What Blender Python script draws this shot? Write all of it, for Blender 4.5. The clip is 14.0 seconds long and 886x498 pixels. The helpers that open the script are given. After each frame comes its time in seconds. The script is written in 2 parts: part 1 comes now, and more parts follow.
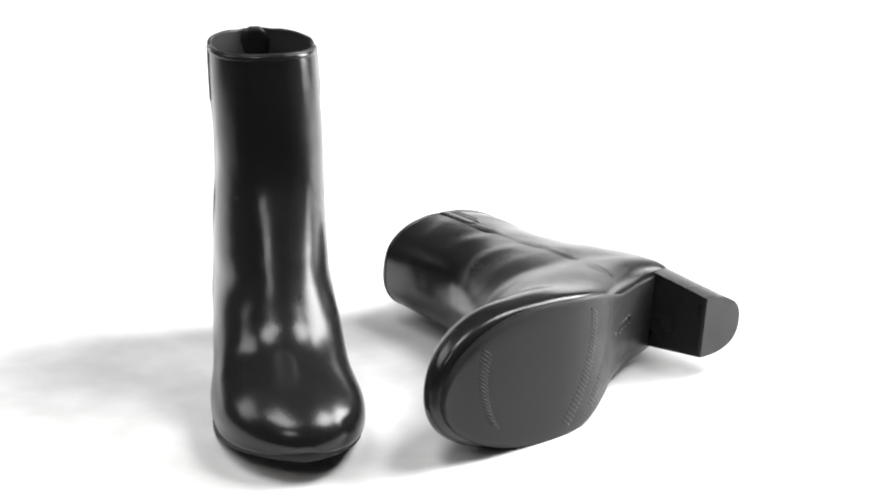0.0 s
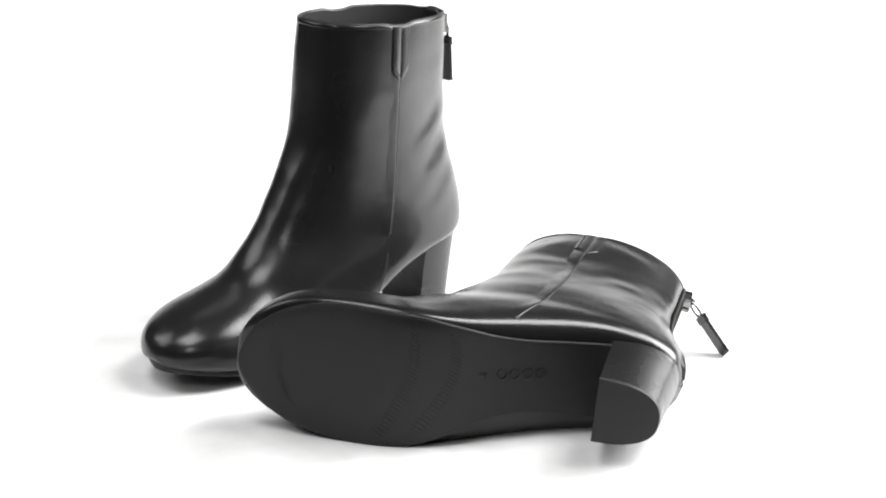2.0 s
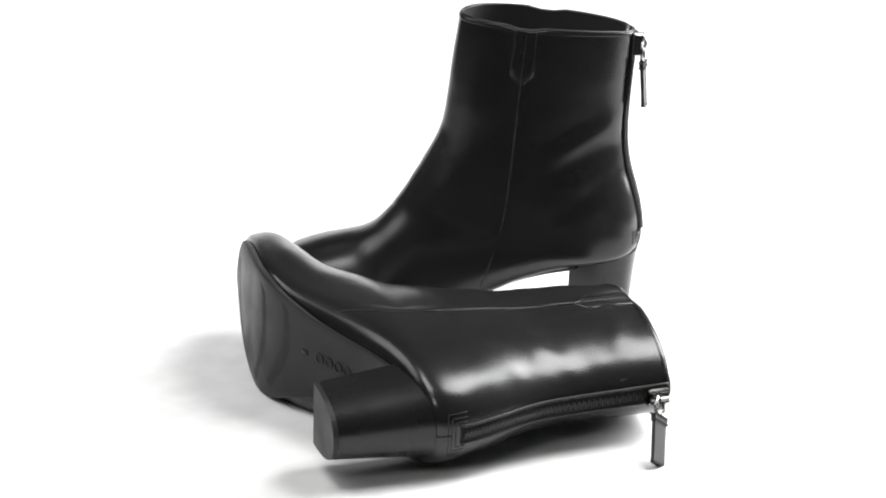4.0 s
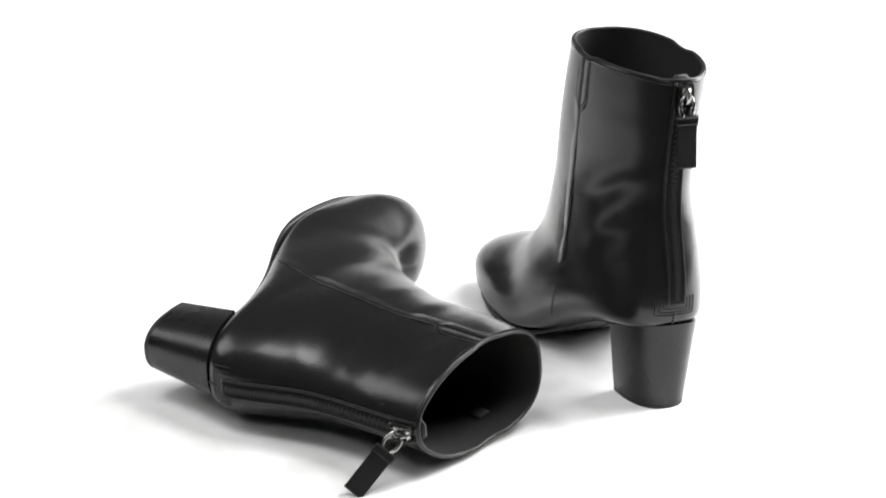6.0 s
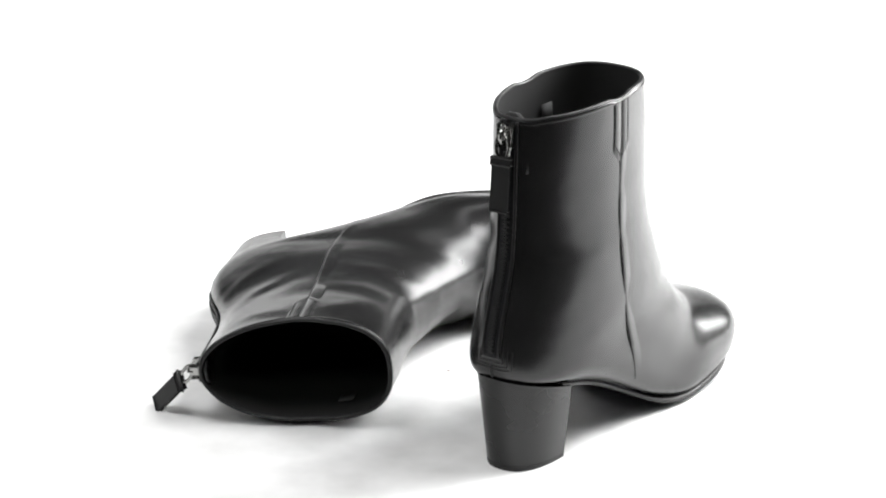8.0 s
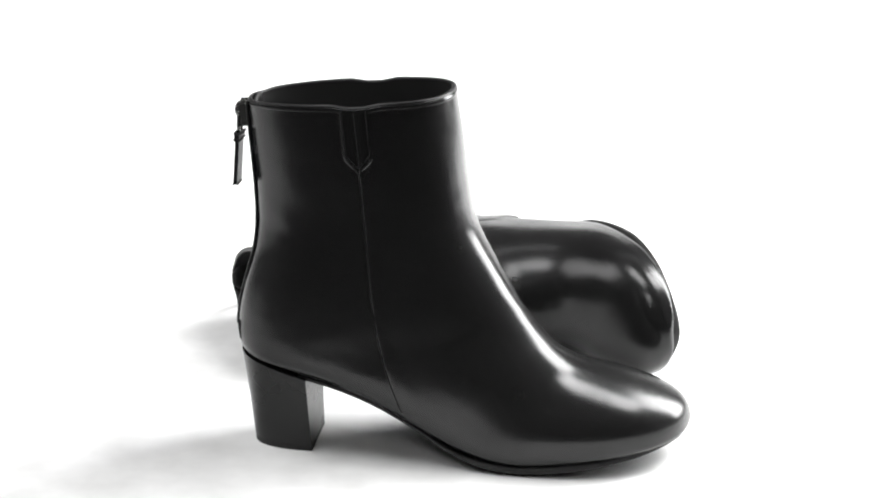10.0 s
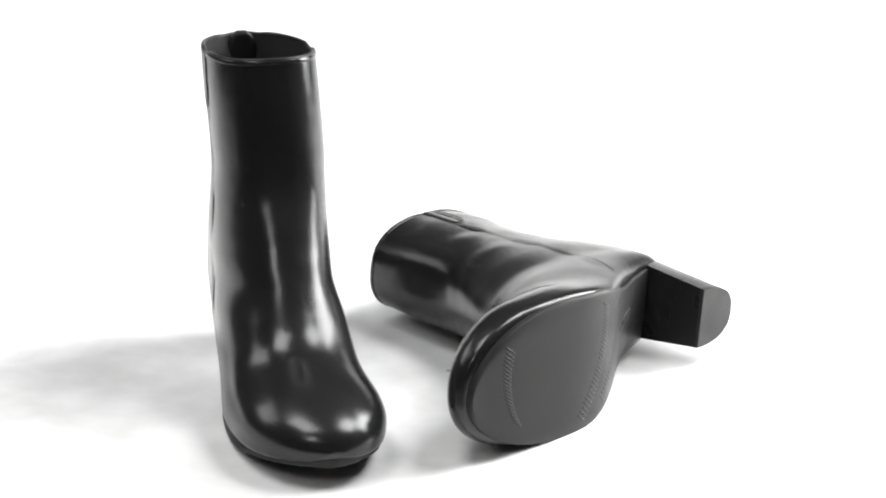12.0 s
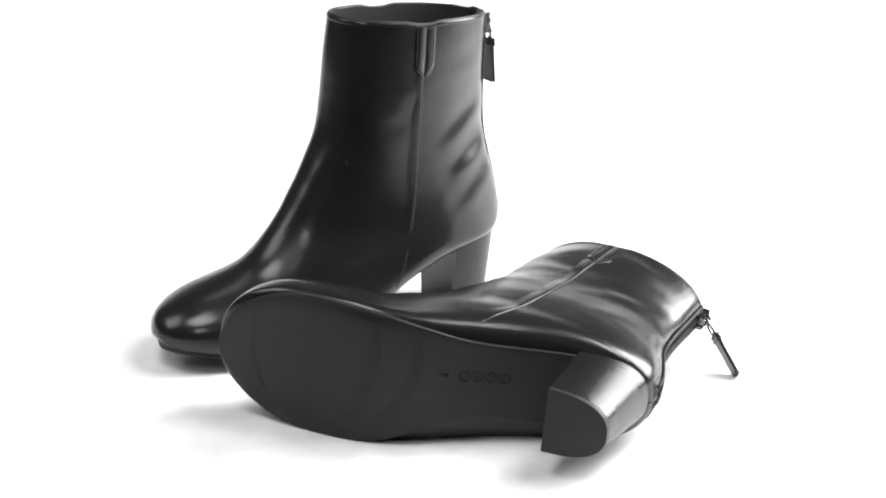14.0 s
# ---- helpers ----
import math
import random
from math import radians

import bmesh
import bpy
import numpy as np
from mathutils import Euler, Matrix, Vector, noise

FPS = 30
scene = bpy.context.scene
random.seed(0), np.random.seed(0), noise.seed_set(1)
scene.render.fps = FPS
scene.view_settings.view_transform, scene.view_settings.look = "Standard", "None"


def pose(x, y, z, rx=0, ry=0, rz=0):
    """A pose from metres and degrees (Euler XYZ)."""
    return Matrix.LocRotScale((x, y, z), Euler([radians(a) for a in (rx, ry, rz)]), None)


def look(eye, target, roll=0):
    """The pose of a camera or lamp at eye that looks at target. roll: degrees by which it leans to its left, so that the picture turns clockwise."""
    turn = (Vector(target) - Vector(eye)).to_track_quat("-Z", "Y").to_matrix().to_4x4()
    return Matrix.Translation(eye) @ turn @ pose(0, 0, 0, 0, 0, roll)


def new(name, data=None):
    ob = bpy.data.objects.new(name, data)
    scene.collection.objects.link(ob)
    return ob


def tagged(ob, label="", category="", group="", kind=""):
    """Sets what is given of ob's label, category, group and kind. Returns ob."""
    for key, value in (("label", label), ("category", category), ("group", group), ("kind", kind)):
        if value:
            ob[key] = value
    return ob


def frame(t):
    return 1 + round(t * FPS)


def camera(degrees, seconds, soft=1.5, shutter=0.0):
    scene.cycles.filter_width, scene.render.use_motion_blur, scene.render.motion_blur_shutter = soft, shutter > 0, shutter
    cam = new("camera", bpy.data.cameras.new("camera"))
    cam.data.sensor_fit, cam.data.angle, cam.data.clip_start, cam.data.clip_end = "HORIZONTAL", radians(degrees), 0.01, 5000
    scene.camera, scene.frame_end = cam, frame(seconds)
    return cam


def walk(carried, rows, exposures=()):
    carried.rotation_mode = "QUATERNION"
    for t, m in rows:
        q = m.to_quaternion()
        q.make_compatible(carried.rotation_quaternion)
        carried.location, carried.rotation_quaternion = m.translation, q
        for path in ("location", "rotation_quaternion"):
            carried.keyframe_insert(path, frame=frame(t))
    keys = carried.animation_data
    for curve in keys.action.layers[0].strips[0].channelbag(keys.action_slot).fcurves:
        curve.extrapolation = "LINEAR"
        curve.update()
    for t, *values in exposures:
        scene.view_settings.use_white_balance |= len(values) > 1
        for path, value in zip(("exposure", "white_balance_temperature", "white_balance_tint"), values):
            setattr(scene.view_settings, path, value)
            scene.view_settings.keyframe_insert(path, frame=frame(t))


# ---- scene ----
# ---- camera: it stands still before a slowly turning table ----
cam = camera(26.8, 14.0, soft=2.0)
EYE = pose(0, -1.1, 0.4565, 71.22, -0.374, 0.203)
walk(cam, [(0, EYE), (14, EYE)])

# the table's turn in degrees, every half second
TURN = [-8.29, -21.68, -35.07, -48.82, -63.16, -77.83, -91.79, -106.51, -121.11, -135.52, -149.68, -163.53, -177.47, -192.1, -205.4,
        -218.72, -232.58, -246.94, -261.79, -277.1, -293.34, -310.63, -327.49, -344.85, -362.48, -380.14, -397.54, -415.89, -434.47]
STAND = pose(-0.1341, 0.0729, 0, 0, 0, -74)
LIE = Matrix(((-0.6066, 0.0812, -0.7909, 0.1908), (-0.7852, 0.0944, 0.6119, 0.0495), (0.1244, 0.9922, 0.0065, 0.0267), (0, 0, 0, 1)))
LIE = LIE @ pose(0.046, 0, 0, 0, 0, -1.27) @ pose(-0.046, 0, 0)

# ---- light: a white photo studio with soft boxes ----
world = bpy.data.worlds.new("world")
scene.world = world
world.use_nodes = True
world.node_tree.nodes["Background"].inputs[0].default_value = (0.9, 0.95, 1, 1)
world.node_tree.nodes["Background"].inputs[1].default_value = 0.05
scene.view_settings.exposure = 0.15


def softbox(name, eye, target, width, height, watts):
    data = bpy.data.lights.new(name, "AREA")
    data.shape, data.size, data.size_y, data.energy = "RECTANGLE", width, height, watts
    lamp = new(name, data)
    lamp.matrix_world = look(eye, target)
    return lamp


softbox("softbox_key", (0.95, 0.36, 0.62), (0, -0.02, 0.1), 0.55, 0.95, 31)
softbox("softbox_top", (0.68, 0.0, 1.35), (0, 0.0, 0), 0.6, 0.5, 16)
softbox("softbox_overhead", (-0.55, -0.4, 1.85), (-0.1, -0.1, 0), 0.95, 0.65, 17)
softbox("softbox_back", (-0.1, 0.85, 1.6), (-0.02, 2.2, 0.8), 1.2, 0.35, 30)
softbox("softbox_front", (-0.36, -1.25, 1.2), (0, 0, 0.1), 0.3, 0.36, 2.9)
softbox("softbox_side", (-1.0, 0.15, 0.8), (0, 0, 0.1), 0.5, 0.5, 2.8)


# ---- materials ----
def material(name, colour, rough, metal=0.0, spec=0.5, grain=0.0, grain_size=900.0, blotch=0.0, blotch_size=25.0, coat=0.0, rough_var=0.05, var=0.25, crease=0.0):
    mat = bpy.data.materials.new(name)
    mat.use_nodes = True
    nt = mat.node_tree
    n, link = nt.nodes, nt.links.new
    b = n["Principled BSDF"]
    b.inputs["Metallic"].default_value = metal
    b.inputs["Specular IOR Level"].default_value = spec
    b.inputs["Coat Weight"].default_value = coat
    b.inputs["Coat Roughness"].default_value = 0.12
    co = n.new("ShaderNodeTexCoord")
    big, fine = n.new("ShaderNodeTexNoise"), n.new("ShaderNodeTexNoise")
    big.inputs["Scale"].default_value, big.inputs["Detail"].default_value = blotch_size, 3
    fine.inputs["Scale"].default_value, fine.inputs["Detail"].default_value = grain_size, 2
    for t in (big, fine):
        link(co.outputs["Object"], t.inputs["Vector"])
    ramp = n.new("ShaderNodeMix")
    ramp.data_type = "RGBA"
    ramp.inputs[6].default_value = (*[c * (1 - var) for c in colour], 1)
    ramp.inputs[7].default_value = (*[min(1, c * (1 + var)) for c in colour], 1)
    link(big.outputs["Fac"], ramp.inputs[0])
    link(ramp.outputs[2], b.inputs["Base Color"])
    mr = n.new("ShaderNodeMapRange")
    mr.interpolation_type = "SMOOTHERSTEP"
    mr.inputs["From Min"].default_value, mr.inputs["From Max"].default_value = 0.1, 0.9
    mr.inputs["To Min"].default_value, mr.inputs["To Max"].default_value = rough - rough_var, rough + rough_var
    link(big.outputs["Fac"], mr.inputs["Value"])
    link(mr.outputs["Result"], b.inputs["Roughness"])
    if grain or blotch:
        b1, b2 = n.new("ShaderNodeBump"), n.new("ShaderNodeBump")
        b1.inputs["Strength"].default_value, b1.inputs["Distance"].default_value = min(1.0, grain), 0.0003
        b2.inputs["Strength"].default_value, b2.inputs["Distance"].default_value = min(1.0, blotch), 0.004
        link(fine.outputs["Fac"], b1.inputs["Height"])
        link(big.outputs["Fac"], b2.inputs["Height"])
        link(b2.outputs["Normal"], b1.inputs["Normal"])
        last = b1
        if crease:
            mp, cr, b3 = n.new("ShaderNodeMapping"), n.new("ShaderNodeTexNoise"), n.new("ShaderNodeBump")
            mp.inputs["Scale"].default_value = (1.0, 1.0, 0.35)
            cr.inputs["Scale"].default_value, cr.inputs["Detail"].default_value, cr.inputs["Distortion"].default_value = 170, 5, 0.6
            b3.inputs["Strength"].default_value, b3.inputs["Distance"].default_value = crease, 0.0008
            link(co.outputs["Object"], mp.inputs["Vector"])
            link(mp.outputs["Vector"], cr.inputs["Vector"])
            link(cr.outputs["Fac"], b3.inputs["Height"])
            link(b1.outputs["Normal"], b3.inputs["Normal"])
            last = b3
        link(last.outputs["Normal"], b.inputs["Normal"])
    return mat


LEATHER = material("black_leather", (0.0115, 0.0115, 0.0115), 0.23, var=0.03, rough_var=0.05, crease=0.055, grain=0.12, grain_size=1400, blotch=0.05, blotch_size=28, spec=0.42)
EDGE = material("leather_edge", (0.009, 0.009, 0.009), 0.4, spec=0.35, grain=0.2)
LINING = material("lining", (0.02, 0.02, 0.02), 0.75, spec=0.2, grain=0.3)
RUBBER = material("sole_rubber", (0.017, 0.017, 0.0168), 0.48, spec=0.3, var=0.4, rough_var=0.1, blotch=0.05, blotch_size=45, grain=0.25, grain_size=2200)
HEEL = material("heel_cover", (0.0095, 0.0095, 0.0095), 0.28, spec=0.36, var=0.03, grain=0.1, grain_size=1400)
METAL = material("gunmetal", (0.34, 0.34, 0.33), 0.18, metal=1.0)
TAPE = material("zip_tape", (0.013, 0.013, 0.014), 0.8, spec=0.2, grain=0.6, grain_size=3000)
TEETH = material("zip_teeth", (0.014, 0.014, 0.014), 0.45, spec=0.35)
THREAD = material("thread", (0.013, 0.013, 0.013), 0.6, spec=0.3)
WHITE = material("white_sweep", (0.82, 0.82, 0.808), 0.55, spec=0.3, grain=0.05, grain_size=500, rough_var=0.03)
STUDIO = material("studio_wall", (0.12, 0.12, 0.12), 0.9, spec=0.1)
DARK = material("studio_floor", (0.03, 0.03, 0.03), 0.8, spec=0.1)
LABEL = material("woven_label", (0.07, 0.07, 0.07), 0.8, spec=0.2, grain=0.4)
SPECK = material("speck", (0.15, 0.1, 0.07), 0.7)


# ---- building helpers ----
def part(name, bm, mat, parent=None, label="", smooth=True):
    me = bpy.data.meshes.new(name)
    bmesh.ops.recalc_face_normals(bm, faces=bm.faces[:])
    bm.to_mesh(me)
    bm.free()
    me.materials.append(mat)
    for f in me.polygons:
        f.use_smooth = smooth
    ob = new(name, me)
    ob.parent = parent
    return tagged(ob, label)


def rings_mesh(rings, closed=True, cap_a=False, cap_b=False, bm=None):
    """Quads between rings of equal length."""
    bm = bm or bmesh.new()
    vs = [[bm.verts.new(p) for p in r] for r in rings]
    n = len(vs[0])
    for a, b in zip(vs, vs[1:]):
        for i in range(n if closed else n - 1):
            j = (i + 1) % n
            bm.faces.new((a[i], a[j], b[j], b[i]))
    if cap_a:
        bm.faces.new(vs[0])
    if cap_b:
        bm.faces.new(vs[-1][::-1])
    return bm


def tube(points, radius, bm=None, sides=8, closed=False, flat=1.0, normals=None):
    """A round or flattened cord along points."""
    rings, n = [], len(points)
    for i, p in enumerate(points):
        a = points[(i - 1) % n] if closed or i else p
        b = points[(i + 1) % n] if closed or i < n - 1 else p
        d = (b - a).normalized()
        up = normals[i] if normals else Vector((0, 0, 1))
        s = d.cross(up)
        s = s.normalized() if s.length > 1e-6 else Vector((1, 0, 0))
        t = s.cross(d).normalized()
        rings.append([p + radius * (math.cos(k) * s + flat * math.sin(k) * t) for k in [2 * math.pi * j / sides for j in range(sides)]])
    if closed:
        rings.append(rings[0])
        bm = rings_mesh(rings, bm=bm)
        bmesh.ops.remove_doubles(bm, verts=bm.verts[:], dist=1e-7)
        return bm
    return rings_mesh(rings, cap_a=True, cap_b=True, bm=bm)


def block(bm, m, sx, sy, sz, bevel=0.0):
    """A bevelled block of that size at the pose m."""
    made = bmesh.ops.create_cube(bm, size=1.0)["verts"]
    for v in made:
        v.co = m @ Vector((v.co.x * sx, v.co.y * sy, v.co.z * sz))
    if bevel:
        edges = list({e for v in made for e in v.link_edges})
        bmesh.ops.bevel(bm, geom=edges, offset=bevel, segments=2, affect="EDGES", profile=0.5)
    return bm


def lerp_row(rows, s):
    """A smooth row of numbers at s between the rows (Catmull-Rom)."""
    n = len(rows) - 1
    s = min(max(s, 0.0), n - 1e-9)
    i = int(s)
    t = s - i
    p0, p1, p2, p3 = rows[max(i - 1, 0)], rows[i], rows[i + 1], rows[min(i + 2, n)]
    return [0.5 * (2 * b + (c - a) * t + (2 * a - 5 * b + 4 * c - d) * t * t + (3 * b - a - 3 * c + d) * t ** 3) for a, b, c, d in zip(p0, p1, p2, p3)]


def at(table, x):
    """A smooth value from pairs (x, value)."""
    n = len(table)
    i = max(0, min(n - 2, sum(1 for a, _ in table if a <= x) - 1))
    def slope(k):
        lo, hi = max(k - 1, 0), min(k + 1, n - 1)
        return (table[hi][1] - table[lo][1]) / (table[hi][0] - table[lo][0])
    (x0, y0), (x1, y1) = table[i], table[i + 1]
    w = x1 - x0
    t = min(max((x - x0) / w, 0), 1)
    return (2 * t ** 3 - 3 * t * t + 1) * y0 + (t ** 3 - 2 * t * t + t) * w * slope(i) + (3 * t * t - 2 * t ** 3) * y1 + (t ** 3 - t * t) * w * slope(i + 1)


# ---- the boot's last, in millimetres: x to the toe, y to the big toe's side, z up ----
# rows: front x z, back x z, outer and inner half width, where it is widest, squareness before and behind
SHAFT = [(126, 212, 11.5, 204.5, 34.5, 31, .44, 2.5, 2.0), (130, 186, 12.5, 181, 34, 32.5, .43, 2.65, 1.95), (133, 162, 14.5, 157, 32.5, 33.5, .42, 2.7, 1.95),
         (136, 140, 15, 134, 32, 34, .42, 2.65, 1.95), (141, 129, 13, 118, 32.8, 34.5, .43, 2.5, 2.05), (150, 113, 8, 102, 34, 34.8, .45, 2.35, 2.2)]
COUNTER = [(157, 101, 3.5, 86, 35, 35.4, .46, 2.3, 2.25), (163.5, 90.5, 1.5, 70, 35, 36, .48, 2.35, 2.45), (167.5, 84.5, 3.5, 56, 35, 36.5, .5, 2.35, 2.65),
           (171, 79.3, 15, 51, 35.5, 37.5, .52, 2.35, 2.9), (174.5, 74.7, 40, 47, 36, 38.5, .55, 2.3, 3.2), (179, 69.3, 70, 39.5, 36.5, 40, .58, 2.3, 3.8),
           (184, 63.8, 100, 25.2, 37, 41.5, .6, 2.25, 4.5)]
VAMP = [(191, 58.8, 125, 12, 37, 43, .66, 2.15, 5.5), (199, 55, 147, 4.6, 39.6, 46, .69, 2.1, 6.2), (208, 52.6, 167, 3, 40.4, 49, .7, 2.05, 6.2),
        (217.5, 50.2, 190, 5, 38.4, 49.5, .7, 2.1, 6)]
TIP_X, TIP_Y = 262.6, 11.0  # the foremost point of the toe


def toe_width(x, x0, tip, y0, power):
    """Half of a rounded toe's outline: y0 at x0, closing on the tip."""
    k = min(max((x - x0) / (tip - x0), 0), 1)
    return (y0 - TIP_Y) * (1 - k ** power) ** (1 / power) + TIP_Y


TOE_TOP = [(217.5, 50.2), (227.5, 47.4), (236.5, 44.4), (245, 40.9), (252, 37.2), (257.3, 33.2), (260.8, 28.8), (262.6, 24)]
TOE_LOW = [(190, 5), (210, 7.6), (227, 10.2), (241, 12.8), (251, 15), (257.5, 17), (261, 19), (262.6, 22)]


def toe_rows():
    rows = []
    for top, low in zip(TOE_TOP[1:], TOE_LOW[1:]):
        x = min((top[0] + low[0]) / 2, TIP_X - 0.25)
        k = (top[0] - 217.5) / (TIP_X - 217.5)
        rows.append((top[0], top[1], low[0], low[1], -toe_width(x, 203, TIP_X, -38.6, 2.0), toe_width(x, 203, TIP_X, 49.8, 2.15), .7 - .05 * k, 2.1, 5.8 - 1.2 * k))
    return rows


TOE = toe_rows()
LAST = SHAFT + COUNTER + VAMP + TOE
FINE = 8


def faired(rows):
    """The rows of the last, resampled and smoothed so that the gloss runs evenly over them."""
    n = (len(rows) - 1) * FINE
    table = [lerp_row(rows, i / FINE) for i in range(n + 1)]
    for _ in range(40):
        old = table
        table = []
        for i, row in enumerate(old):
            k = 0.5 * min(1, i / 12, (n - i) / 40)
            a, b = old[max(i - 1, 0)], old[min(i + 1, n)]
            table.append([v * (1 - k) + k * (p + q) / 2 for v, p, q in zip(row, a, b)])
    return table


SMOOTH_LAST = faired(LAST)
SOLE_Z = [(4, 52), (45, 44.5), (72, 36.5), (88, 29.5), (103, 22), (116, 15), (128, 8.6), (140, 3.6), (152, .9), (166, 0), (192, 2.2), (222, 6.4), (242, 10), (259.2, 13.6)]
SOLE_TIP = 259.2
SOLE_OUT = [(40, 24), (86, 24.5), (108, 27.5), (127, 33), (149, 38.2), (172, 39.2)] + [(x, -toe_width(x, 180, SOLE_TIP, -39.4, 1.95)) for x in (196, 210, 222, 232, 240, 246, 250.5, 254, 256.5, 258.2, 259)]
SOLE_IN = [(40, 22.5), (70, 20.5), (86, 20), (106, 23), (122, 29.5), (141, 39), (156, 44.5), (170, 47.5)] + [(x, toe_width(x, 186, SOLE_TIP, 48.3, 2.15)) for x in (190, 205, 218, 230, 238, 245, 250, 254, 256.5, 258.2, 259)]
LEAN = {1: 0.0, -1: 2.5}  # the lying boot's shaft sags towards the table, mm at the collar


def sole_z(x):
    """The faired height of the sole's underside."""
    return sum(w * at(SOLE_Z, x + d) for d, w in ((-12, .1), (-8, .15), (-4, .17), (0, .16), (4, .17), (8, .15), (12, .1)))


def skin(r, a, side=1, inset=0.0):
    """A point of the upper: r down the rings of the last, a round from the front (0) past the inner side to the back (pi)."""
    fx, fz, bx, bz, wo, wi, m, nt, nb = lerp_row(SMOOTH_LAST, r * FINE)
    c, s = math.cos(a), math.sin(a)
    n = nt if c > 0 else nb
    lat, lon = abs(s) ** (2 / n), abs(c) ** (2 / n)
    u = m * (1 - lon) if c > 0 else m + (1 - m) * lon
    mid, half = (wi - wo) / 2, (wi + wo) / 2
    length = math.hypot(fx - bx, fz - bz)
    u = u + (0.5 - u) * 2 * inset / length
    y = mid + math.copysign(lat, s) * (half - inset)
    y += 2.2 * (1 - 2 * u) * max(0.0, 1 - r / 14)  # the heel lies a little to the outer side
    y += LEAN[side] * (max(0.0, fz + (bz - fz) * u - 110) / 100) ** 1.5
    z = fz + (bz - fz) * u
    if r < 2.5:
        k = (1 - r / 2.5) ** 2
        z += k * (0.2 * math.sin(3 * a + 0.6 * side) - 1.7 * math.exp(-((abs(s) - 1) / 0.01) ** 2) - 0.7 * math.exp(-((c + 0.93) / 0.05) ** 2))
        y += k * (0.3 * math.sin(4 * a + side))
    return Vector((fx + (bx - fx) * u, side * y, z)) / 1000


def skin_normal(r, a, side=1):
    p = skin(r, a, side)
    da = skin(r, a + 0.02, side) - skin(r, a - 0.02, side)
    dr = skin(r + 0.05, a, side) - skin(max(r - 0.05, 0), a, side)
    n = da.cross(dr).normalized()
    fx, fz, bx, bz = lerp_row(SMOOTH_LAST, r * FINE)[:4]
    mid = Vector(((fx + bx) / 2000, 0, (fz + bz) / 2000))
    return n if n.dot(p - mid) > 0 else -n


def seam_angle(r, flank):
    """Where the side seam crosses ring r: it falls from the collar and swings forward to the sole."""
    def off(a):
        p = skin(r, a) * 1000
        return p.x - (75 + 9 * (208 - p.z) / 100 + 14 * max(0, (105 - p.z) / 80) ** 2)
    lo, hi = 0.12, math.pi - 0.05
    for _ in range(30):
        k = (lo + hi) / 2
        lo, hi = (k, hi) if off(flank * k) > 0 else (lo, k)
    return flank * lo


def raised(points, side_r, width, thick, bm=None, ramp=0.42):
    """A thin strip over the upper; points are (r, a), its width runs round the ring."""
    rings = []
    for r, a in points:
        p, n = skin(r, a, side_r), skin_normal(r, a, side_r)
        d = (skin(r, a + 0.02, side_r) - skin(r, a - 0.02, side_r)).normalized()
        rings.append([p - d * width / 2 - n * .0004, p - d * width * ramp + n * thick, p + d * width * ramp + n * thick, p + d * width / 2 - n * .0004])
    return rings_mesh(rings, closed=True, cap_a=True, cap_b=True, bm=bm)


# soft folds of the leather: flank (1 inner, -1 outer), two ends (x, z) and depth, in mm
FOLDS = {1: [(1, 10, 152, 70, 116, 0.75), (1, 8, 126, 62, 92, 0.55), (1, 10, 102, 58, 70, 0.35), (1, 20, 176, 60, 168, 0.22), (1, 80, 76, 112, 52, 0.25), (1, 158, 66, 184, 40, 0.25), (1, 172, 68, 198, 46, 0.2),
             (-1, 165, 36, 188, 60, 0.12), (-1, 14, 150, 60, 126, 0.2), (-1, 96, 96, 150, 84, 0.15)],
         -1: [(-1, 20, 150, 70, 122, 0.45), (-1, 30, 180, 74, 196, 0.5), (-1, 84, 196, 118, 176, 0.4), (-1, 90, 150, 132, 158, 0.3), (-1, 95, 118, 142, 128, 0.25), (-1, 12, 120, 54, 96, 0.25),
              (1, 20, 150, 66, 130, 0.3), (-1, 100, 95, 155, 103, 0.15)]}
SEED = {1: 3.0, -1: 17.0}


def fold_depth(p, side):
    d = 0.0
    for flank, x0, z0, x1, z1, deep in FOLDS[side]:
        if flank * side * p.y <= 0.004:
            continue
        a, e = Vector((x0, z0)), Vector((x1 - x0, z1 - z0))
        q = Vector((p.x * 1000, p.z * 1000)) - a
        t = min(max(q.dot(e) / e.length_squared, 0), 1)
        off = (q - e * t).length
        away = e.x * q.y - e.y * q.x
        d -= deep * math.sin(math.pi * min(max(t, .06), .94)) * (math.exp(-(off / 6.0) ** 2) - 0.6 * math.exp(-((off - 11) / 7.0) ** 2) * (1 if away > 0 else 0.4))
    return d / 1000


def worn(p, side):
    """How far the leather stands off the last at p: folds, and soft unevenness round the ankle and over the flex of the toes."""
    k = math.exp(-((p.z - 0.115) / 0.05) ** 2) + 0.7 * math.exp(-((p.x - 0.175) / 0.03) ** 2)
    k += (0.9 if side < 0 else 0.35) * min(1, max(0, (p.z - 0.11) / 0.05))
    k += 0.8 * math.exp(-((p.z - 0.065) / 0.02) ** 2) * min(1, max(0, (0.125 - p.x) / 0.03))
    q = Vector((p.x * 22 + SEED[side], p.y * 30, p.z * 40))
    return 0.00035 * k * noise.noise(q) + 0.00013 * k * noise.noise(q * 2.7) + fold_depth(p, side)


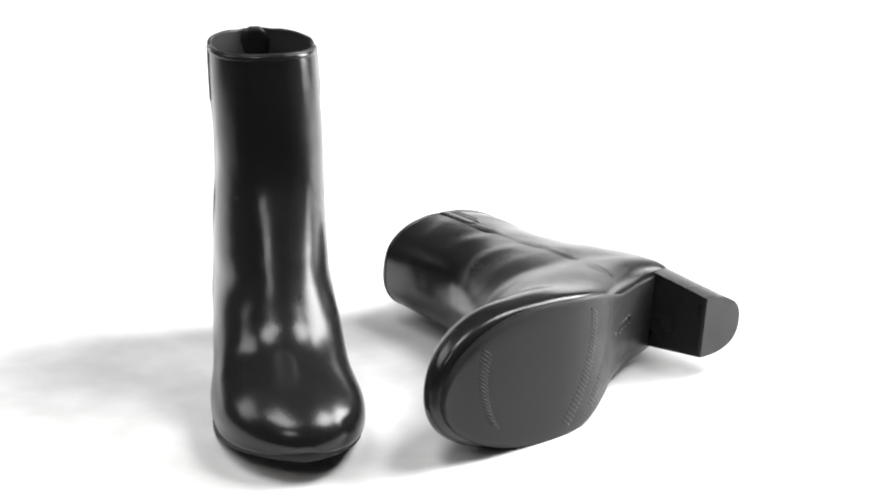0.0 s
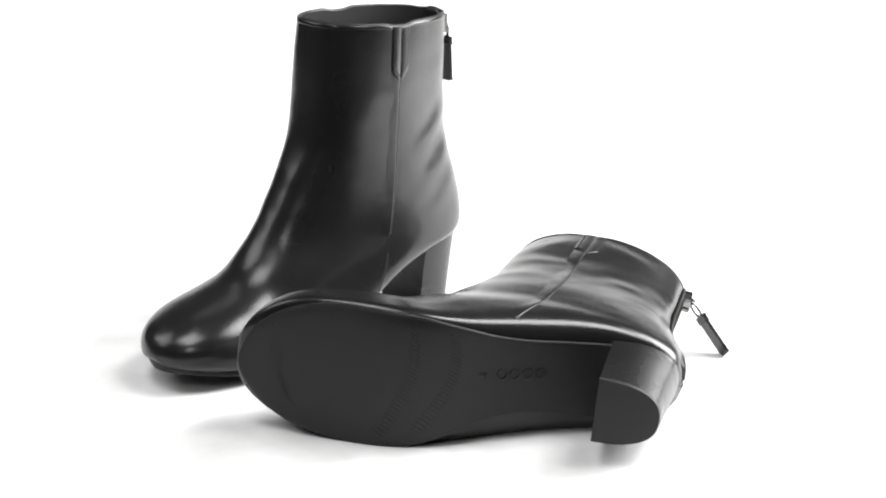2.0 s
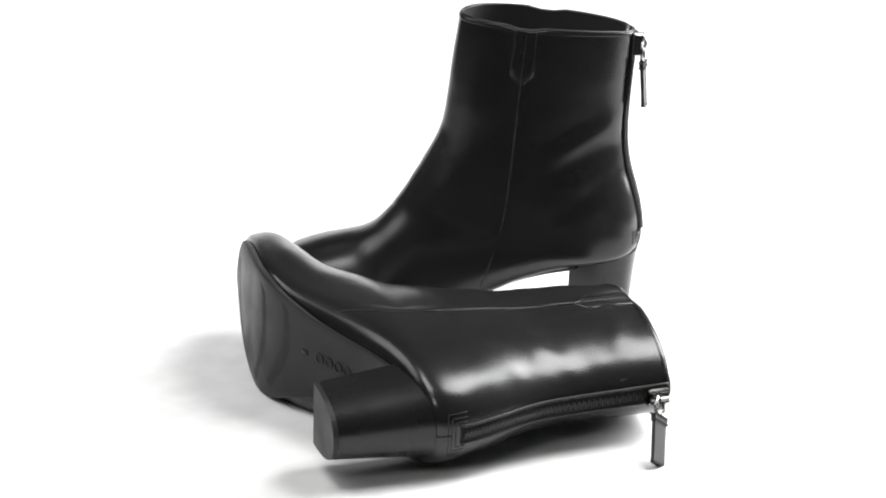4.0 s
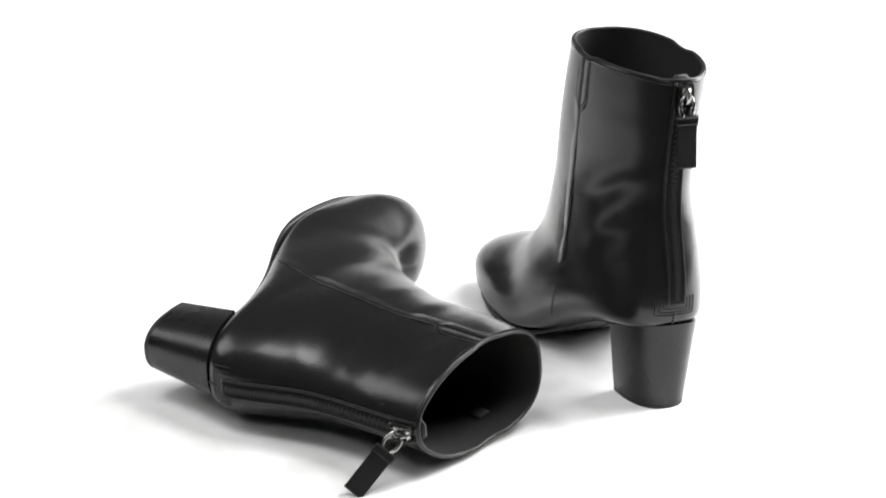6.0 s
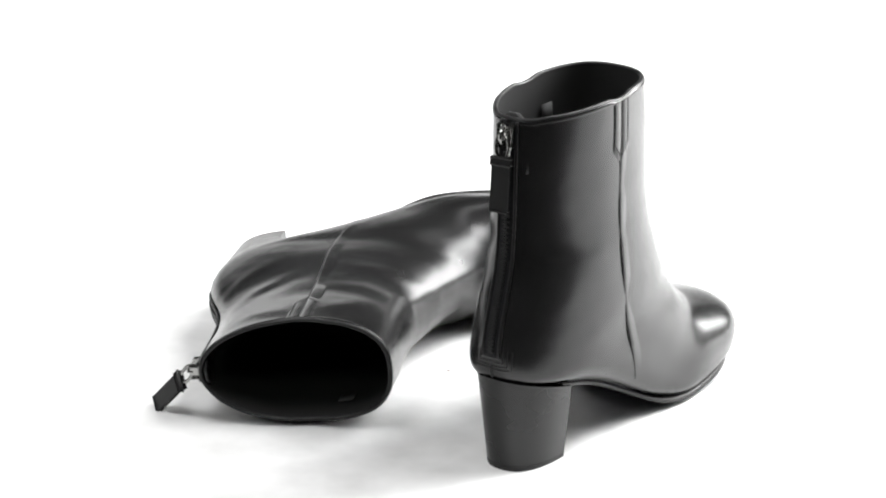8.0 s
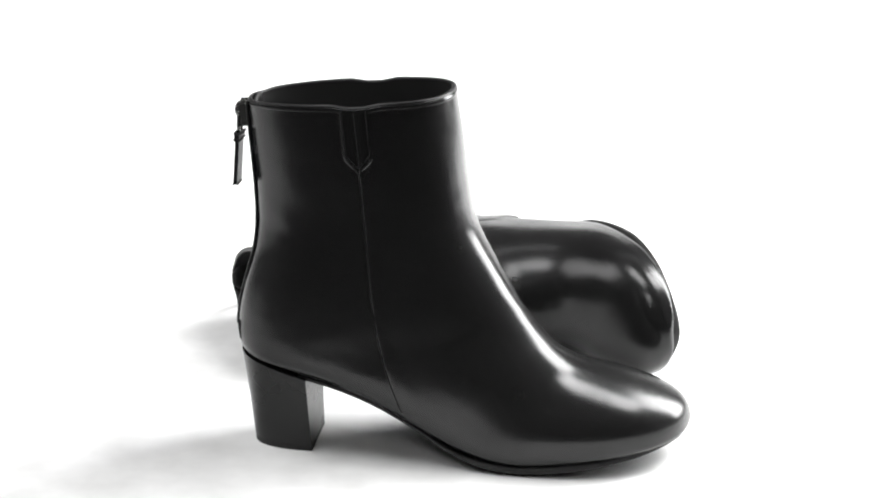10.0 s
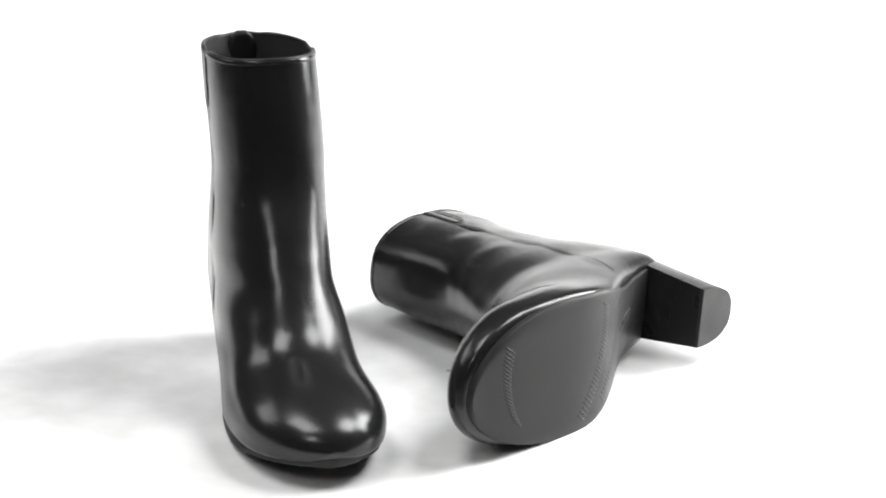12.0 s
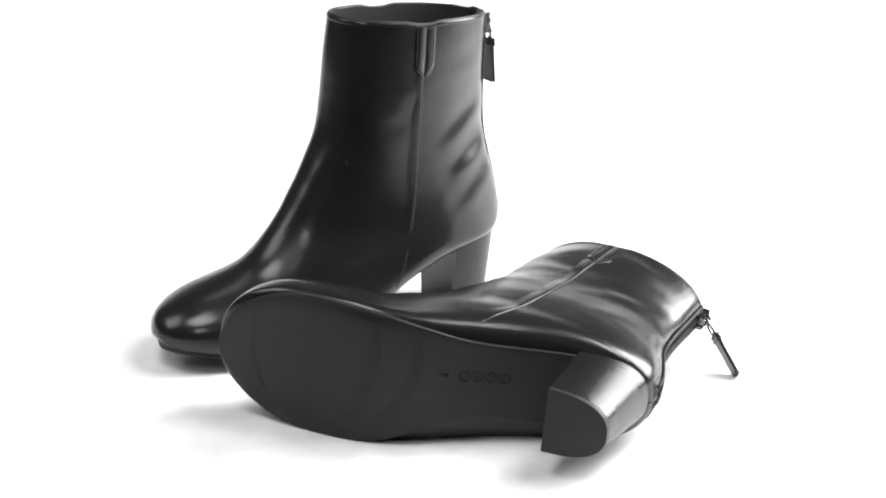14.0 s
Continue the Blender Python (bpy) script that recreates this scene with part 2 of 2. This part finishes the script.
def even_ring(r, side, count):
    """Points round ring r at even steps."""
    fine = 360
    pts = [skin(r, 2 * math.pi * j / fine, side) for j in range(fine)]
    pts.append(pts[0])
    run = [0.0]
    for a, b in zip(pts, pts[1:]):
        run.append(run[-1] + (b - a).length)
    ring, i = [], 0
    for k in range(count):
        want = run[-1] * k / count
        while run[i + 1] < want:
            i += 1
        step = run[i + 1] - run[i]
        ring.append(pts[i].lerp(pts[i + 1], (want - run[i]) / step if step > 1e-9 else 0))
    return ring


def shifted(r, flank, mm, side):
    """A point of the upper that many mm along the ring from the side seam (forward is plus), with its normal."""
    a = seam_angle(r, flank)
    e = (skin(r, a + 0.01, side) - skin(r, a - 0.01, side)).length / 0.02
    da, p0 = mm / 1000 / max(e, 0.005), skin(r, a, side)
    for _ in range(4 if abs(mm) > 0.2 else 0):
        da *= abs(mm) / 1000 / max((skin(r, a - flank * da, side) - p0).length, 1e-5)
    a -= flank * da
    p, n = skin(r, a, side), skin_normal(r, a, side)
    return p + n * worn(p, side), n


def ankle_boot(side, label, pull_end, pull_wide):
    """One boot; side 1 has its big toe at y > 0, side -1 is its mirror image."""
    boot = tagged(new("ankle_boot"), label, "ankle boot", "pair of boots")
    # upper
    n_r, n_a = 190, 168
    bare = [even_ring(i * (len(LAST) - 1) / n_r, side, n_a) for i in range(n_r + 1)]
    rings = []
    for i, ring in enumerate(bare):
        above, below = bare[max(i - 1, 0)], bare[min(i + 1, n_r)]
        row = []
        for j, p in enumerate(ring):
            n = (ring[(j + 1) % n_a] - ring[j - 1]).cross(below[j] - above[j])
            row.append(p + n.normalized() * side * worn(p, side) * min(1, (n_r - i) / 12))
        rings.append(row)
    lo, hi = int(n_r * 8 / (len(LAST) - 1)), int(n_r * 19 / (len(LAST) - 1))
    for _ in range(4):
        old = [list(ring) for ring in rings[lo - 1:hi + 2]]
        for i in range(1, len(old) - 1):
            k = 0.5 * math.sin(math.pi * i / (len(old) - 1)) ** 0.5
            for j in range(n_a):
                if abs(j / n_a - 0.5) < 0.16 and lo - 1 + i < n_r * 13 / (len(LAST) - 1):
                    continue
                p = old[i][j]
                rings[lo - 1 + i][j] = p.lerp((old[i - 1][j] + old[i + 1][j]) / 2, k)
    part("upper", rings_mesh(rings, cap_b=True), LEATHER, boot, "smooth glossy black leather upper")
    # lining
    inner = [[skin(r, 2 * math.pi * j / 64, side, 2.6 + 0.9 * r) for j in range(64)] for r in [0.0, 0.3, 0.7, 1, 1.5, 2, 2.5, 3, 3.5, 4, 4.5, 5, 5.5, 6]]
    part("lining", rings_mesh(inner, cap_b=True), LINING, boot, "dark fabric lining")
    # collar edge joining upper and lining
    part("collar_binding", tube([skin(0, 2 * math.pi * j / 96, side, 1.2) for j in range(96)], 0.0014, closed=True), EDGE, boot, "rolled collar edge")
    # side seams: the front panel laps over the back one; shield-shaped tabs and stitching at their tops
    for flank in (1, -1):
        rings = []
        for k in range(91):
            r = 0.12 + 11.6 * k / 90
            row = []
            for mm, up in ((-0.15, -0.3), (0, 0.3), (0.5, 0.48), (1.6, 0.5), (4, 0.3), (7.5, -0.06)):
                p, n = shifted(r, flank, mm, side)
                row.append(p + n * up / 1000 * min(1, 0.1 + (90 - k) / 14))
            rings.append(row)
        part("front_lap", rings_mesh(rings, closed=False), LEATHER, boot)
        path = [shifted(0.12 + 11.6 * k / 90, flank, -0.35, side) for k in range(91)]
        part("side_seam", tube([p for p, n in path], 0.0004, sides=6, normals=[n for p, n in path]), EDGE, boot)
        rings = []
        for k in range(19):
            v = k / 18
            wide = 8.2 if v < 0.8 else 8.2 * (1 - (v - 0.8) / 0.2) + 0.3
            row = []
            for u, up in ((-1, -0.2), (-.94, .3), (-.5, .36), (-.06, .36), (0, .1), (.06, .6), (.5, .6), (.94, .4), (1, -0.2)):
                p, n = shifted(0.02 + 1.5 * v, flank, u * wide, side)
                row.append(p + n * up / 1000 * (1 if v < 0.96 else 0.3))
            rings.append(row)
        part("gore_tab", rings_mesh(rings, closed=False), LEATHER, boot)
        bm = bmesh.new()
        for sign in (-1, 1):
            for k in range(22):
                v = k / 22
                ends = []
                for w in (v, v + 0.024):
                    wide = 6.6 if w < 0.76 else 6.6 * (1 - (w - 0.76) / 0.24) + 0.2
                    p, n = shifted(0.06 + 1.32 * w, flank, sign * wide, side)
                    ends.append(p + n * (0.0007 if sign > 0 else 0.0004))
                tube(ends, 0.00032, bm=bm, sides=5)
        part("stitching", bm, THREAD, boot)
    # turned-over topline, a narrow band under the collar
    rings = [[] for _ in range(5)]
    for j in range(120):
        a = 2 * math.pi * j / 120
        for row, (r, up) in zip(rings, ((0.0, 0.1), (0.02, 0.35), (0.11, 0.4), (0.13, 0.25), (0.14, -0.2))):
            p, n = skin(r, a, side), skin_normal(r, a, side)
            row.append(p + n * up / 1000)
    part("topline_band", rings_mesh(rings), LEATHER, boot, "narrow turned-over leather topline")
    # back zip
    back = [(0.06 + 6.9 * k / 60, math.pi) for k in range(61)]
    part("zip_tape", raised(back, side, 0.0105, 0.0003), TAPE, boot)
    for off in (-1, 1):
        edge = []
        for r, a in back:
            p, n = skin(r, a, side), skin_normal(r, a, side)
            edge.append(p + n * .0001 + Vector((0, off * 0.0052, 0)))
        part("zip_piping", tube(edge, 0.0009, sides=8), EDGE, boot)
    bm = bmesh.new()
    for k in range(92):
        r = 0.25 + 6.6 * k / 92
        p, n = skin(r, math.pi, side), skin_normal(r, math.pi, side)
        d = (skin(r + 0.05, math.pi, side) - skin(r, math.pi, side)).normalized()
        m = Matrix.Translation(p + n * .0006 + Vector((0, 0.0006 * (-1) ** k, 0))) @ Matrix((d, d.cross(n), n)).transposed().to_4x4()
        block(bm, m, 0.0009, 0.0034, 0.0014)
    part("zip_teeth", bm, TEETH, boot, smooth=False)
    # stitched box under the zip
    bm = bmesh.new()
    for w, r0 in ((7.5, 7.15), (10, 7.3), (12.5, 7.45)):
        row = [(-w, 6.7), (-w, r0), (w, r0), (w, 6.7)]
        pts = []
        for (y0, ra), (y1, rb) in zip(row, row[1:]):
            for k in range(8):
                r, y = ra + (rb - ra) * k / 8, y0 + (y1 - y0) * k / 8
                lo_a, hi_a = 0.0, 1.2
                y_mid = skin(r, math.pi, 1).y
                for _ in range(24):
                    half_a = (lo_a + hi_a) / 2
                    reach = abs(skin(r, math.pi - half_a, 1).y - y_mid)
                    lo_a, hi_a = (half_a, hi_a) if reach < abs(y) / 1000 else (lo_a, half_a)
                a = math.pi - math.copysign(lo_a, y)
                pts.append(skin(r, a, side) + skin_normal(r, a, side) * 0.0001)
        tube(pts, 0.0003, bm=bm, sides=5)
    part("zip_stitching", bm, THREAD, boot)
    part("back_seam", raised([(7.35 + 0.6 * k / 8, math.pi) for k in range(9)], side, 0.0014, 0.0005), EDGE, boot)
    # woven label inside the shaft
    rows = [[skin(r, a, side, 3.6 + 0.9 * r + d) for a, d in ((1.2, 0), (1.3, 0), (1.4, 0), (1.4, .5), (1.3, .5), (1.2, .5))] for r in (0.75, 0.95, 1.15)]
    part("size_label", rings_mesh(rows, cap_a=True, cap_b=True), LABEL, boot, "small grey woven label")
    # slider and its pull
    r = 0.4
    p, n = skin(r, math.pi, side), skin_normal(r, math.pi, side)
    d = (skin(r + 0.05, math.pi, side) - skin(r, math.pi, side)).normalized()
    m = Matrix.Translation(p + n * .003) @ Matrix((d, d.cross(n), n)).transposed().to_4x4()
    bm = block(bmesh.new(), m, 0.0115, 0.007, 0.003, 0.0012)
    for y in (-0.0036, 0.0036):
        block(bm, m @ pose(0.0005, y, -0.0008), 0.0125, 0.0016, 0.0044, 0.0006)
    tube([m @ Vector((0.0048 * math.cos(k) - 0.0005, 0, 0.001 + 0.0038 * math.sin(k))) for k in [math.pi * i / 12 for i in range(13)]], 0.0011, bm=bm, sides=8, normals=[m.to_3x3() @ Vector((0, 1, 0))] * 13)
    slider = part("zip_slider", bm, METAL, boot, "gunmetal zip slider", smooth=False)
    top = p + n * 0.0055
    end = Vector(pull_end)
    axis = (end - top).normalized()
    wide = Vector(pull_wide)
    wide = (wide - axis * axis.dot(wide)).normalized()
    face = axis.cross(wide)
    basis = Matrix((axis, wide, face)).transposed().to_4x4()
    link = [top + axis * (0.006 + 0.007 * math.cos(k)) + wide * 0.0042 * math.sin(k) for k in [2 * math.pi * i / 24 for i in range(24)]]
    part("pull_link", tube(link, 0.0011, closed=True, normals=[face] * 24), METAL, slider, "gunmetal pull link")
    long = (end - top).length - 0.012
    bm = bmesh.new()
    block(bm, Matrix.Translation(top + axis * (0.012 + long / 2)) @ basis, long, 0.0102, 0.0022, 0.0008)
    part("pull_tab", bm, EDGE, slider, "black leather pull tab", smooth=False)
    bm = block(bmesh.new(), Matrix.Translation(top + axis * 0.0135) @ basis, 0.0034, 0.0112, 0.003, 0.001)
    part("pull_clasp", bm, TEETH, slider, "dark clasp of the pull", smooth=False)
    # guard behind the zip, standing a little above the collar
    g = skin(0, math.pi, side, 3.2)
    rows = []
    for k in range(9):
        z = -0.03 + 0.0325 * k / 8
        w = 0.0095 * (1 if k < 6 else math.sqrt(max(0.08, 1 - ((k - 5) / 3.2) ** 2)))
        rows.append([g + Vector((0.0006 + 30 * (w * s) ** 2 * .4 + dx, w * s, z)) for s, dx in ((-1, 0), (-.5, 0), (0, 0), (.5, 0), (1, 0), (1, .0016), (.5, .0016), (0, .0016), (-.5, .0016), (-1, .0016))])
    part("zip_guard", rings_mesh(rows, cap_a=True, cap_b=True), EDGE, boot)
    # sole
    rings = []
    for i in range(91):
        x = 40 + 219 * (1 - (1 - i / 90) ** 1.7)
        z, yo, yi = sole_z(x), at(SOLE_OUT, x), at(SOLE_IN, x)
        th = 3.0 + 0.5 * min(1, max(0, (x - 110) / 40))
        mid, half = (yi - yo) / 2, (yi + yo) / 2
        ring = []
        for k in range(48):
            b = 2 * math.pi * k / 48
            cy, cz = math.cos(b), math.sin(b)
            front = min(1, max(0, (x - 125) / 30))
            flare = 0.3 - 0.5 * front + front * (-1.0 * cz if cz > 0 else 0.7 * cz)
            rise = th / 2 * math.copysign(abs(cz) ** 0.28, cz) * (1 + (1.4 * front if cz > 0 else 0))
            across = math.copysign(abs(cy) ** 0.22, cy)
            crown = 1.3 * front * abs(cy) ** 3 if cz < 0 else 0.0
            ring.append(Vector((x, side * (mid + (half + flare) * across), z + th / 2 + rise + crown)) / 1000)
        rings.append(ring)
    sole = part("sole", rings_mesh(rings, cap_a=True, cap_b=True), RUBBER, boot, "matt black rubber outsole")
    # fine tread under the ball of the foot
    bm = bmesh.new()
    for x0, bow, count in ((131, 8, 27), (154, 8, 29), (234, -5, 20)):
        for k in range(count):
            s = 2 * k / (count - 1) - 1
            yo, yi = at(SOLE_OUT, x0 + 6), at(SOLE_IN, x0 + 8)
            y = (yi - yo) / 2 + s * (yi + yo) / 2 * 0.78
            x = x0 + bow * (s * s + s)
            slope = (sole_z(x + 4) - sole_z(x - 4)) / 8
            m = pose(x / 1000, side * y / 1000, (sole_z(x) - 0.12) / 1000, 0, -math.degrees(math.atan(slope)), 0)
            m = m @ pose(0, 0, 0.00062, 0, 0, side * 150)
            tube([m @ Vector((0.0042 * e, 0, 0.00025 * abs(e))) for e in (-1, -0.5, 0, 0.5, 1)], 0.0008, bm=bm, sides=8)
    tagged(part("tread", bm, RUBBER, sole), kind="stuff")
    # mark on the waist of the sole: four plain ovals and a dot
    bm = bmesh.new()
    slope = math.degrees(math.atan((sole_z(100) - sole_z(80)) / 20))
    for x in (83, 90, 97, 104):
        m = pose(x / 1000, -0.0045 * side, (sole_z(x) - 0.1) / 1000, 0, -slope, 0)
        tube([m @ Vector((0.0028 * math.cos(k), 0.003 * math.sin(k), 0)) for k in [2 * math.pi * i / 20 for i in range(20)]], 0.0007, bm=bm, closed=True, sides=6)
    m = pose(0.1145, -0.0045 * side, (sole_z(114.5) - 0.1) / 1000, 0, -slope, 0)
    block(bm, m, 0.005, 0.0032, 0.0006)
    part("embossed_mark", bm, EDGE, sole)
    # heel: block and tip
    def heel_ring(k):
        """k from the seat (0) to the ground (1)."""
        x0, xb, w = 4 + 6.6 * k ** 0.85, 45 + 2 * k, 24.8 - 5.5 * k
        ring = []
        for i in range(41):
            b = -math.pi / 2 + math.pi * i / 40
            lat, lon = abs(math.sin(b)) ** (2 / 2.5), math.cos(b) ** (2 / 2.5) if math.cos(b) > 1e-9 else 0
            x, y = xb - (xb - x0) * lon, w * math.copysign(lat, b)
            z_top = 57 - 11 * (x - 4) / 41
            ring.append(Vector((x, side * (y - 2.1), z_top * (1 - k))) / 1000)
        return ring
    part("heel_block", rings_mesh([heel_ring(0.94 * k / 12) for k in range(13)], cap_a=True, cap_b=True), HEEL, boot, "leather-covered block heel")
    part("heel_tip", rings_mesh([heel_ring(0.944 + 0.056 * k / 3) for k in range(4)], cap_a=True, cap_b=True), RUBBER, boot, "rubber heel tip")
    for o in boot.children:
        if o.name.split(".")[0] in ("heel_block", "heel_tip", "sole"):
            o.data.shade_smooth()
            o.data.set_sharp_from_angle(angle=radians(40))
    return boot


# ---- the set ----
def photo_sweep():
    """White sheet that curves up into the backdrop, with some thickness."""
    line = [(-0.27, 0.0), (-0.1, 0.0), (0.1, 0.0), (0.4, 0.0), (0.8, 0.0), (1.25, 0.0)]
    line += [(1.25 + 0.25 * math.sin(k), 0.25 - 0.25 * math.cos(k)) for k in [math.pi / 2 * i / 16 for i in range(1, 17)]] + [(1.5, 0.52)]
    rows = [[Vector((-1.1 + 2.2 * i / 8, y, z)) for i in range(9)] for y, z in line]
    ob = part("backdrop", rings_mesh(rows, closed=False), WHITE, None)
    return tagged(ob, "seamless white photo sweep, floor and backdrop in one", "photo backdrop", kind="structure")


def studio_shell():
    for name, x0, x1, y0, y1, z0, z1 in (("wall_south", -3.4, 3.4, -4.2, -4.05, -0.1, 3.2), ("wall_east", 3.25, 3.4, -4.05, 3.5, -0.1, 3.2),
                                         ("wall_west", -3.4, -3.25, -4.05, 3.5, -0.1, 3.2), ("wall_north", -3.25, 3.25, 3.35, 3.5, -0.1, 3.2),
                                         ("floor", -3.25, 3.25, -4.05, 3.35, -0.1, -0.004), ("ceiling", -3.4, 3.4, -4.2, 3.5, 3.2, 3.3)):
        bm = block(bmesh.new(), pose((x0 + x1) / 2, (y0 + y1) / 2, (z0 + z1) / 2), x1 - x0, y1 - y0, z1 - z0)
        tagged(part(name, bm, DARK if name == "floor" else STUDIO, smooth=False), "plain dark grey studio " + name.split("_")[0], name.split("_")[0], kind="structure")


photo_sweep()
studio_shell()

def crumb():
    """A crumb-sized dark speck at the middle of the table."""
    bm = bmesh.new()
    bmesh.ops.create_icosphere(bm, subdivisions=2, radius=0.0009)
    for v in bm.verts:
        v.co = Vector((v.co.x * 1.3, v.co.y, v.co.z * 0.5)) * (1 + 0.25 * noise.noise(v.co * 2500)) + Vector((0.0025, 0.0, 0.0004))
    tagged(part("speck", bm, SPECK), "tiny brown speck on the white table", "speck")


crumb()

# ---- the boots ----
standing = ankle_boot(1, "glossy black leather block-heeled ankle boot standing upright", (0.0035, -0.0038, 0.155), (0, 1, 0))
lying = ankle_boot(-1, "black leather block-heeled ankle boot lying on its side", (-0.021, -0.0245, 0.183), (-0.607, 0.081, -0.79))


# ---- what moves: the boots turn with the table ----
def motions():
    for boot, base in ((standing, STAND), (lying, LIE)):
        walk(boot, [(i / 2, pose(0, 0, 0, 0, 0, a) @ base) for i, a in enumerate(TURN)])


motions()
